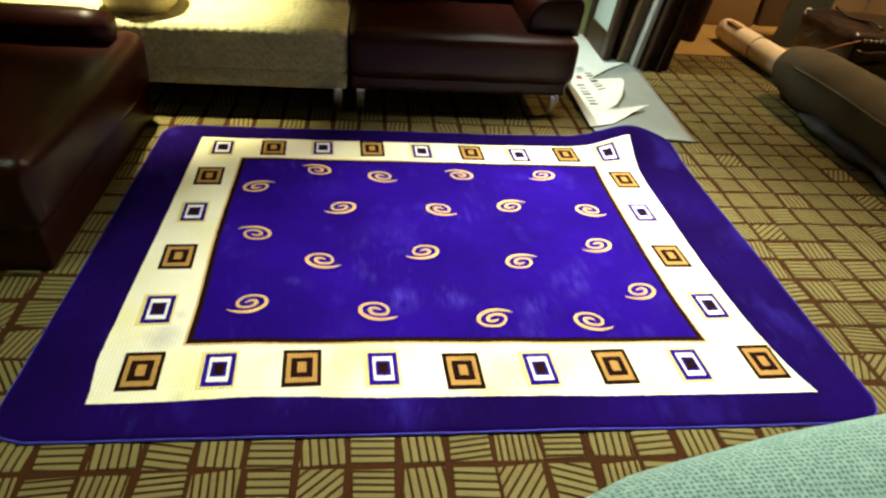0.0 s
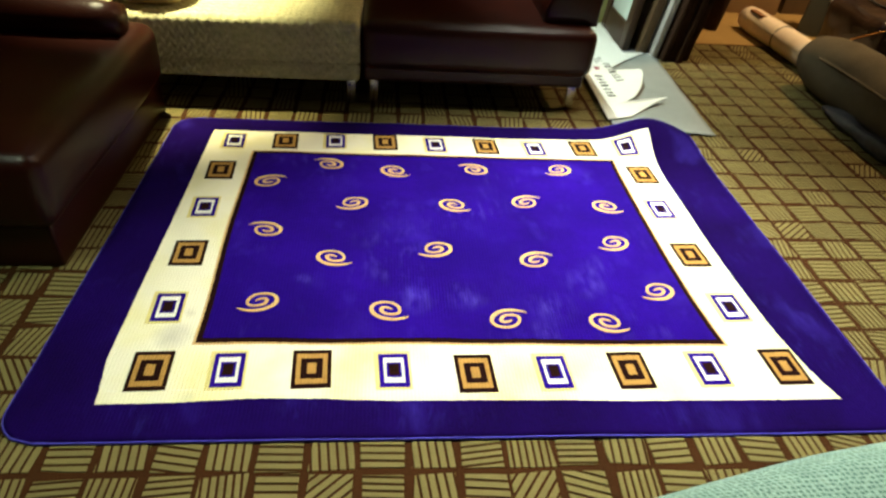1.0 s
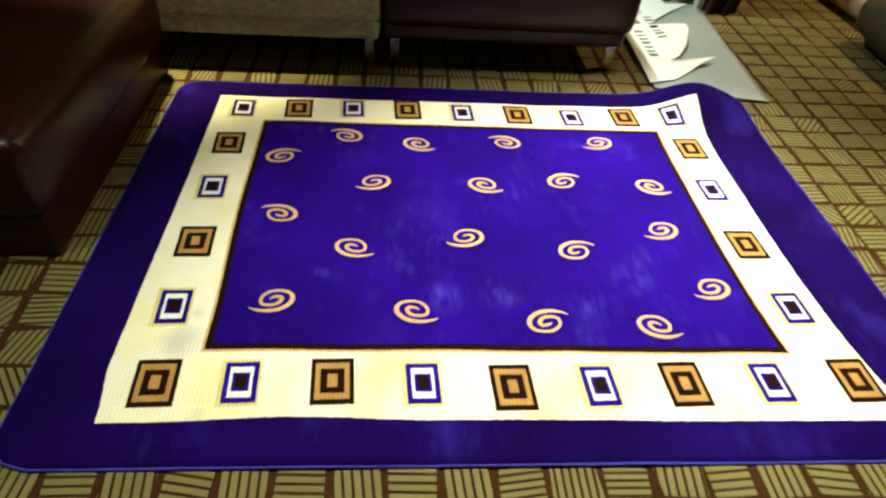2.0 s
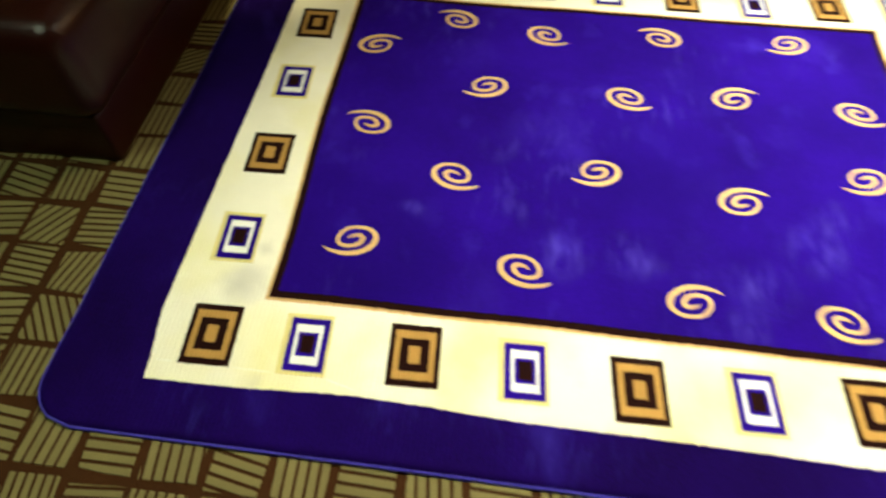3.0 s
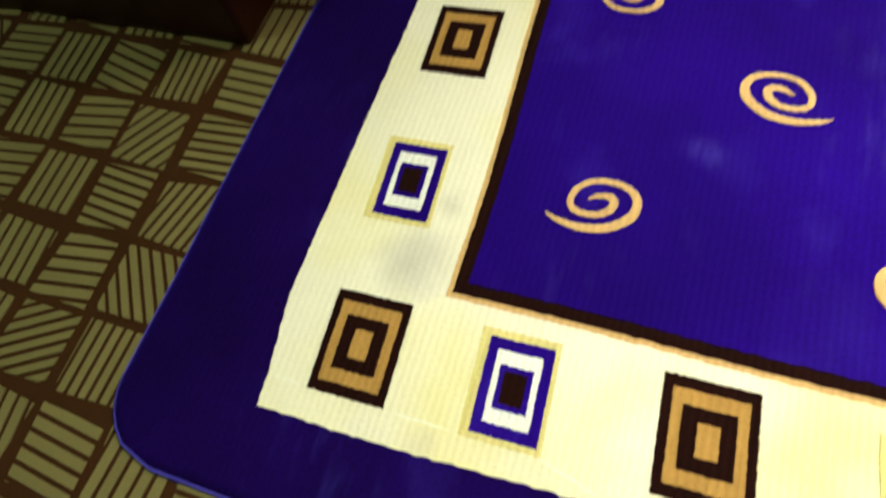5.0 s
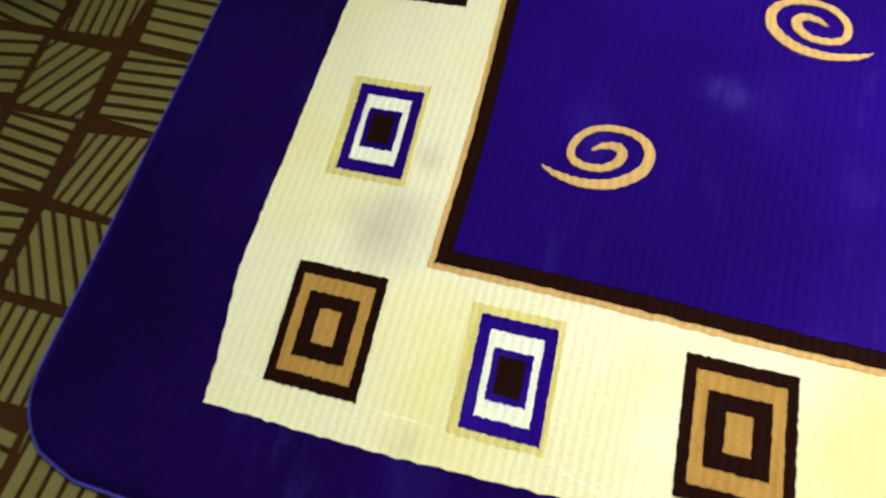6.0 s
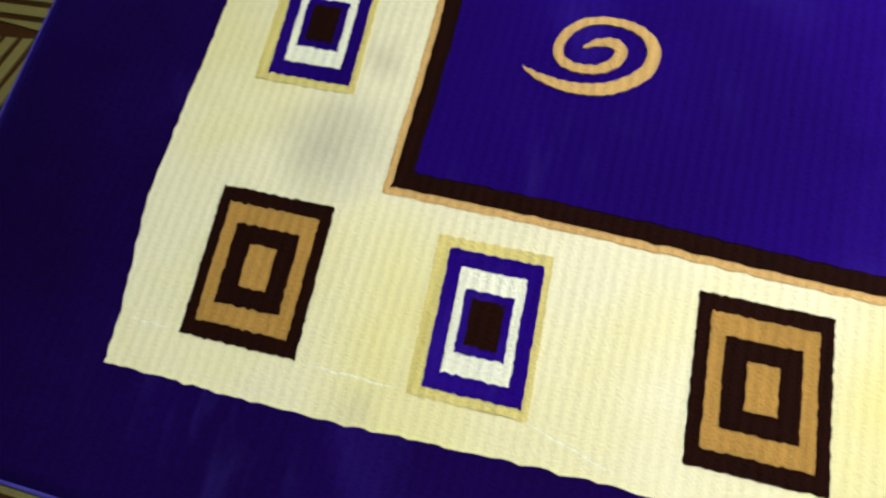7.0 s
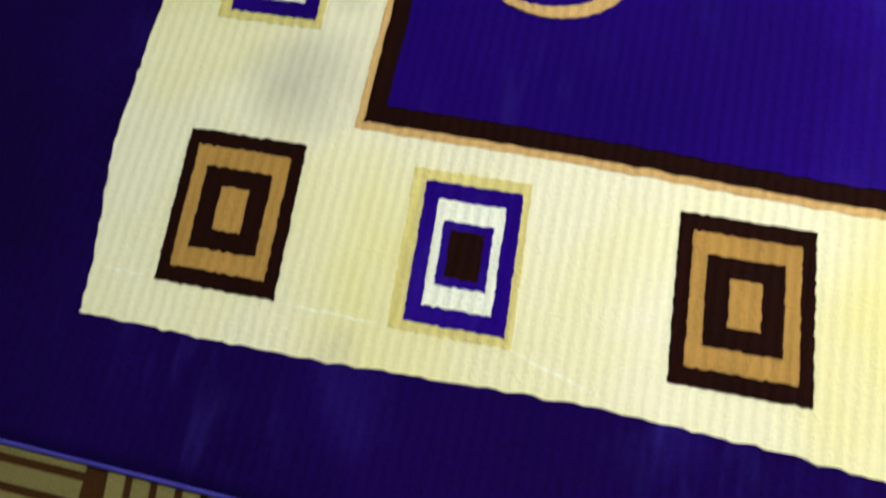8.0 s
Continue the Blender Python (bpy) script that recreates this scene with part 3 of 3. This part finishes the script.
part("backrest", rbox((0.416, 2.14, 0.38), (1.50, 2.56, 0.80), 0.08, 8, 0.02, 0.006), M_LEATHER, section, "", True)
prof = [(1.262, 0.398)] + [(1.392 - 0.130 * math.cos(a * math.pi / 20), 0.455 + 0.115 * math.sin(a * math.pi / 20)) for a in range(11)] + [(1.45, 0.573), (1.50, 0.570), (1.518, 0.553), (1.522, 0.50), (1.520, 0.398)]
bm = bmesh.new()
cx, cz = 1.40, 0.47
rings = []
for y, k in ((1.662, 0.0), (1.662, 0.86), (1.666, 0.95), (1.676, 1.0), (1.80, 1.006), (2.0, 1.01), (2.2, 1.006), (2.52, 1.0)):
    rings.append([bm.verts.new((cx + (x - cx) * max(k, 0.02), y, cz + (z - cz) * max(k, 0.02))) for x, z in prof])
for ra, rb in zip(rings, rings[1:]):
    for k in range(len(prof)):
        k2 = (k + 1) % len(prof)
        bm.faces.new((ra[k], ra[k2], rb[k2], rb[k]))
bm.faces.new(rings[0])
arm = part("arm", bm, M_LEATHER, section, "", True)
part("piping", tube([(cx + (x - cx) * 0.985, 1.670, cz + (z - cz) * 0.985) for x, z in prof[:-1]], 0.0045, 8), M_LEATHER, arm, "", True)
for x, y in ((0.472, 1.655), (1.450, 1.665), (0.472, 2.45), (1.44, 2.45)):
    leg(section, x, y)

couch = thing("leather_couch", "dark maroon leather couch with a bolster arm, beside the rug", "couch")
part("base", rbox((-1.45, 0.345, FLOOR), (-0.478, 1.50, 0.150), 0.012, 8, 0, 0.002), M_LEATHER, couch, "", True)
part("seat", rbox((-1.45, 0.325, 0.135), (-0.452, 1.52, 0.392), 0.055, 12, 0.010, 0.006), M_LEATHER, couch, "", True)
pts = [(-1.50 + 0.985 * i / 10, 1.335, 0.448) for i in range(11)]
part("bolster_arm", tube(pts, [0.070] + [0.080] * 8 + [0.078, 0.064], 28, squash=0.95, wob=0.03), M_LEATHER, couch, "", True)
for x, y in ((-0.500, 0.375), (-0.500, 1.470), (-1.40, 0.375), (-1.40, 1.47)):
    leg(couch, x, y, 0.12, 0.018)

cushion = thing("cushion", "gold satin cushion lying on the cream sofa seat", "cushion")
part("cover", rbox((-0.675, 1.640, 0.398), (-0.370, 1.96, 0.70), 0.085, 10, 0.02, 0.014), M_SATIN, cushion, "", True)

# ---------------------------------------------------------------- armchair in grey-green tweed
chair = thing("armchair", "grey-green tweed armchair with a broad rounded arm", "armchair")
m = pose(1.33, -0.985, 0, 0, 0, 9.0)
bm = rbox((-0.62, -0.17, 0.30), (0.62, 0.215, 0.640), 0.19, 12, 0.0, 0.004)
for v in bm.verts:
    v.co.y += 0.045 * (1 - (v.co.x / 0.62) ** 2)
bm.transform(m)
part("arm", bm, M_TEAL, chair, "", True)
part("body", rbox((-0.40, -0.85, 0.05), (0.60, 0.15, 0.36), 0.05, 8, 0.0, 0.003, m=m), M_TEAL, chair, "", True)
for x, y in ((-0.35, 0.10), (0.55, 0.10), (-0.35, -0.80), (0.55, -0.80)):
    p = m @ Vector((x, y, 0))
    part("leg", tube([(p.x, p.y, FLOOR), (p.x, p.y, 0.07)], 0.025, 12), M_FRAME, chair, "", True)

# ---------------------------------------------------------------- fallen vinyl sign
def draped(cols, rows, at):
    bm = bmesh.new()
    g = [[bm.verts.new(at(i / cols, j / rows)) for i in range(cols + 1)] for j in range(rows + 1)]
    for j in range(rows):
        for i in range(cols):
            bm.faces.new((g[j][i], g[j][i + 1], g[j + 1][i + 1], g[j + 1][i]))
    return bm


def shaded_at(a, b):
    x = 1.63 + 0.075 * b + 0.49 * a
    y = 1.475 - 0.10 * a + 1.42 * b
    return (x, y, FLOOR + 0.006 + 0.006 * (1 + noise.noise(Vector((x * 4, y * 4, 2)))))


# outline of the bright part: follows its curl and where the shade begins
EDGE = ((0.0, 0.13), (0.06, 0.27), (0.092, 0.385), (0.108, 0.14), (0.15, 0.22), (0.20, 0.272), (0.265, 0.305), (0.335, 0.312), (0.385, 0.28), (0.408, 0.17),
        (0.45, 0.20), (0.52, 0.33), (0.58, 0.47), (0.60, 0.33), (1.0, 0.33))
SKEW = 0.30


def white_width(b):
    for (b0, w0), (b1, w1) in zip(EDGE, EDGE[1:]):
        if b <= b1:
            return w0 + (w1 - w0) * (b - b0) / (b1 - b0)
    return EDGE[-1][1]


def white_at(a, b, up=0.0):
    w = white_width(b)
    x = 1.615 + 0.05 * b + w * a
    y = 1.50 + SKEW * w * a + 1.40 * b
    curl = 0.060 * a ** 3 * math.exp(-((b - 0.29) / 0.09) ** 2) + 0.018 * a ** 3 * math.exp(-((b - 0.09) / 0.03) ** 2)
    return (x, y, FLOOR + 0.022 + curl + 0.004 * noise.noise(Vector((x * 5, y * 5, 9))) + up)


sign = thing("vinyl_sign", "bright part of a white glossy vinyl sign, curled over its shaded part", "sign")
sheet = part("sheet", draped(24, 240, white_at), M_SHEET, sign, "", True)
sheet.modifiers.new("thickness", "SOLIDIFY").thickness = 0.002
# the sign's shaded side, put into a separate flat grey sheet
backing = thing("shaded_sign_part", "shaded part of the vinyl sign, made as a flat grey sheet", "plastic sheet")
backing = part("sheet", draped(24, 60, shaded_at), M_GSHEET, backing, "", True)
backing.modifiers.new("thickness", "SOLIDIFY").thickness = 0.002


def print_bar(x, y, w, h, material, name="print_bar"):
    def at(a, b):
        yy = y + h * b
        bb = (yy - 1.50 - SKEW * (x + w * a - 1.615)) / 1.40
        aa = (x + w * a - 1.615 - 0.05 * bb) / white_width(bb)
        p = white_at(aa, bb, 0.0030)
        return p
    part(name, draped(3, 3, at), material, sheet, "", True)


for k in range(7):
    print_bar(1.790, 1.960 + 0.045 * k, 0.042, 0.016 + 0.008 * (k % 2), M_INK)
    print_bar(1.692, 1.770 + 0.045 * k, 0.044, 0.016 + 0.008 * (k % 3 == 0), M_INK)
for k in range(4):
    print_bar(1.755 + 0.014 * k, 2.25 + 0.012 * k, 0.005, 0.075, M_INK, "print_mark")
print_bar(1.722, 2.15, 0.030, 0.045, M_REDINK, "print_mark")


# ---------------------------------------------------------------- boards leaning in the corner
def board(name, label, category, x, y0, y1, thick, height, lean, material):
    """An upright board that runs along y and leans towards +x."""
    t = thing(name, label, category, "boards in the corner")
    m = pose(x, 0, FLOOR, 0, lean, 0)
    return t, m


t, m = board("framed_pane", "dark wooden frame with a pale glossy pane, leaning", "picture", 1.985, 2.50, 2.98, 0.04, 1.2, 5, M_FRAME)
fy0, fy1, fh = 2.50, 2.985, 1.15
for nm, lo, hi in (("stile", (0, fy0, 0), (0.045, fy0 + 0.075, fh)), ("stile", (0, fy1 - 0.075, 0), (0.045, fy1, fh)),
                   ("rail", (0.001, fy0 + 0.075, 0.001), (0.044, fy1 - 0.075, 0.165)), ("rail", (0.001, fy0 + 0.075, fh - 0.085), (0.044, fy1 - 0.075, fh - 0.001))):
    part(nm, rbox(lo, hi, 0.006, 3, m=m), M_FRAME, t, "", True)
# pane in one pale glossy colour
part("pale_pane", rbox((0.014, fy0 + 0.076, 0.166), (0.022, fy1 - 0.076, fh - 0.086), 0.002, 3, m=m), M_PANE, t)
t, m = board("brown_board", "brown wooden board leaning on edge", "board", 2.075, 2.47, 2.95, 0.05, 1.1, 8, M_BROWNB)
part("panel", rbox((0, 2.465, 0.0), (0.055, 2.95, 1.10), 0.006, 4, 0, 0.002, m=m), M_BROWNB, t, "", True)
t, m = board("laminate_board", "pale grey edged board leaning upright", "board", 2.150, 2.42, 2.95, 0.03, 1.1, 8, M_PANEL)
part("panel", rbox((0, 2.415, 0.0), (0.035, 2.95, 1.14), 0.004, 4, m=m), M_PANEL, t, "", True)
t, m = board("rug_samples", "bundle of dark brown shaggy rug samples on end", "rug samples", 2.205, 2.36, 2.95, 0.15, 1.1, 8, M_SHAG)
for k in range(4):
    x = 0.045 * k
    part("rug_sample", rbox((x, 2.37 + 0.02 * (k % 2), 0.0), (x + 0.040, 2.93, 1.0 + 0.05 * (k % 3)), 0.012, 8, 0, 0.010, m=m), M_SHAG, t, "", True)
t = thing("rolled_rug", "dark brown rug rolled up and stood on end", "rolled rug")
part("roll", tube([(2.80 + 0.09 * i / 8 * 1.0, 3.06, FLOOR + 1.2 * i / 8) for i in range(9)], [0.05, 0.062] + [0.066] * 7, 18, wob=0.12), M_SHAG, t, "", True)

# ---------------------------------------------------------------- far corner
t = thing("cardboard_box", "plain brown cardboard box against the wall", "box", "boxes")
part("carton", rbox((3.02, 3.46, FLOOR + 0.003), (3.50, 3.95, 0.62), 0.008, 4, 0.004, 0.003), M_CARD, t, "", True)
part("tape", rbox((3.24, 3.448, 0.30), (3.29, 3.47, 0.615), 0.002, 2), M_KRAFT, t)
# shade on this box is put into its darker colour
t = thing("cardboard_box", "brown cardboard box, taller, its shade put into a darker brown", "box", "boxes")
part("carton", rbox((3.56, 3.50, FLOOR + 0.003), (3.86, 3.95, 0.75), 0.008, 4, 0.004, 0.003), M_BROWNB, t, "", True)
t = thing("leaning_panel", "dark grey-green panel with a white ring, leaning", "panel")
m = pose(3.535, 2.98, FLOOR, -6, 8, -10)
part("panel", rbox((-0.13, 0, 0), (0.16, 0.03, 1.0), 0.01, 4, 0, 0.003, m=m), M_GREYB, t, "", True)
bm = bmesh.new()
ring = [m @ Vector((0.015 + 0.023 * math.cos(2 * math.pi * k / 24), -0.004, 0.262 + 0.023 * math.sin(2 * math.pi * k / 24))) for k in range(25)]
tube(ring, 0.0065, 8, False, bm)
part("ring", bm, M_WHITE, t, "white painted ring", True)
t = thing("travel_bag", "dark brown travel bag with a pale zip, lying flat", "bag")
bag = part("body", rbox((3.42, 2.25, FLOOR), (4.25, 2.82, 0.31), 0.06, 14, 0.02, 0.018), M_BAG, t, "", True)
for k in range(3):
    y = 2.238 - 0.004 * k
    pts = [(3.46 + 0.045 * i, y + 0.010 * math.sin(i * 0.9 + k), 0.06 + 0.075 * k + 0.008 * math.sin(i * 1.7 + k)) for i in range(17)]
    part("fold", tube(pts, 0.016, 8, wob=0.4), M_BAG, t, "", True)
for k in range(11):
    x = 3.50 + 0.034 * k
    part("zip_tooth", rbox((x - 0.007, 2.236, 0.272), (x + 0.007, 2.262, 0.288), 0.003, 2), M_PANEL, t, "pale metal zip tooth", True)
part("strap", tube([(3.62 + 0.02 * math.sin(i * 0.5), 2.30 + 0.05 * i, 0.335 + 0.012 * math.sin(i * 0.8)) for i in range(10)], 0.014, 8, squash=0.5), M_STRAP, t, "black carrying strap", True)
t = thing("orange_stick", "thin orange stick lying on the bag", "stick")
part("rod", tube([(3.30, 2.32, 0.19), (3.42, 2.185, 0.30)], 0.0036, 10), M_ORANGE, t, "", True)

# ---------------------------------------------------------------- rolls on the floor
t = thing("wrapped_roll", "carpet roll wrapped in kraft paper, tied with strap", "carpet roll")
a, b = Vector((3.075, 3.10, FLOOR + 0.082)), Vector((3.13, 2.02, FLOOR + 0.082))
pts = [a.lerp(b, i / 12) for i in range(13)]
part("wrapping", tube(pts, [0.074] + [0.082] * 12, 24, wob=0.03), M_KRAFT, t, "", True)
p = a.lerp(b, 0.42)
bm = bmesh.new()
ring = [p + Vector((0.080 * math.cos(2 * math.pi * k / 20), 0.0, 0.080 * math.sin(2 * math.pi * k / 20))) for k in range(21)]
tube(ring, 0.006, 6, False, bm)
part("strap", bm, M_STRAP, t, "black strap", True)
p = a.lerp(b, 0.14)
part("paper_label", rbox((p.x - 0.055, p.y - 0.09, p.z + 0.066), (p.x + 0.03, p.y + 0.07, p.z + 0.080), 0.003, 3), M_LABEL, t)

t = thing("carpet_roll", "thick grey-green carpet roll, backing outwards, lying on the floor", "carpet roll")
a, b = Vector((2.985, 2.10, FLOOR + 0.168)), Vector((3.10, -0.60, FLOOR + 0.168))
pts = [a.lerp(b, i / 24) for i in range(25)]
part("roll", tube(pts, [0.120, 0.150] + [0.165] * 23, 36, wob=0.06), M_FELT, t, "", True)
lap = [p + Vector((-0.155, 0.0, 0.070 + 0.004 * math.sin(i * 0.7))) for i, p in enumerate(pts[2:])]
part("lap_edge", tube(lap, 0.0075, 8, wob=0.3), M_FELT, t, "", True)
t = thing("plastic_wrap", "loose grey plastic wrap slumped along the carpet roll", "plastic wrap")
pts = [(2.855 + 0.0045 * i + 0.012 * math.sin(i * 1.3), 1.70 - 0.1 * i, FLOOR + 0.040) for i in range(20)]
part("film", tube(pts, [0.015] + [0.045 + 0.015 * math.sin(i * 2.1) for i in range(18)] + [0.02], 16, squash=0.75, wob=0.7), M_PLASTIC, t, "", True)
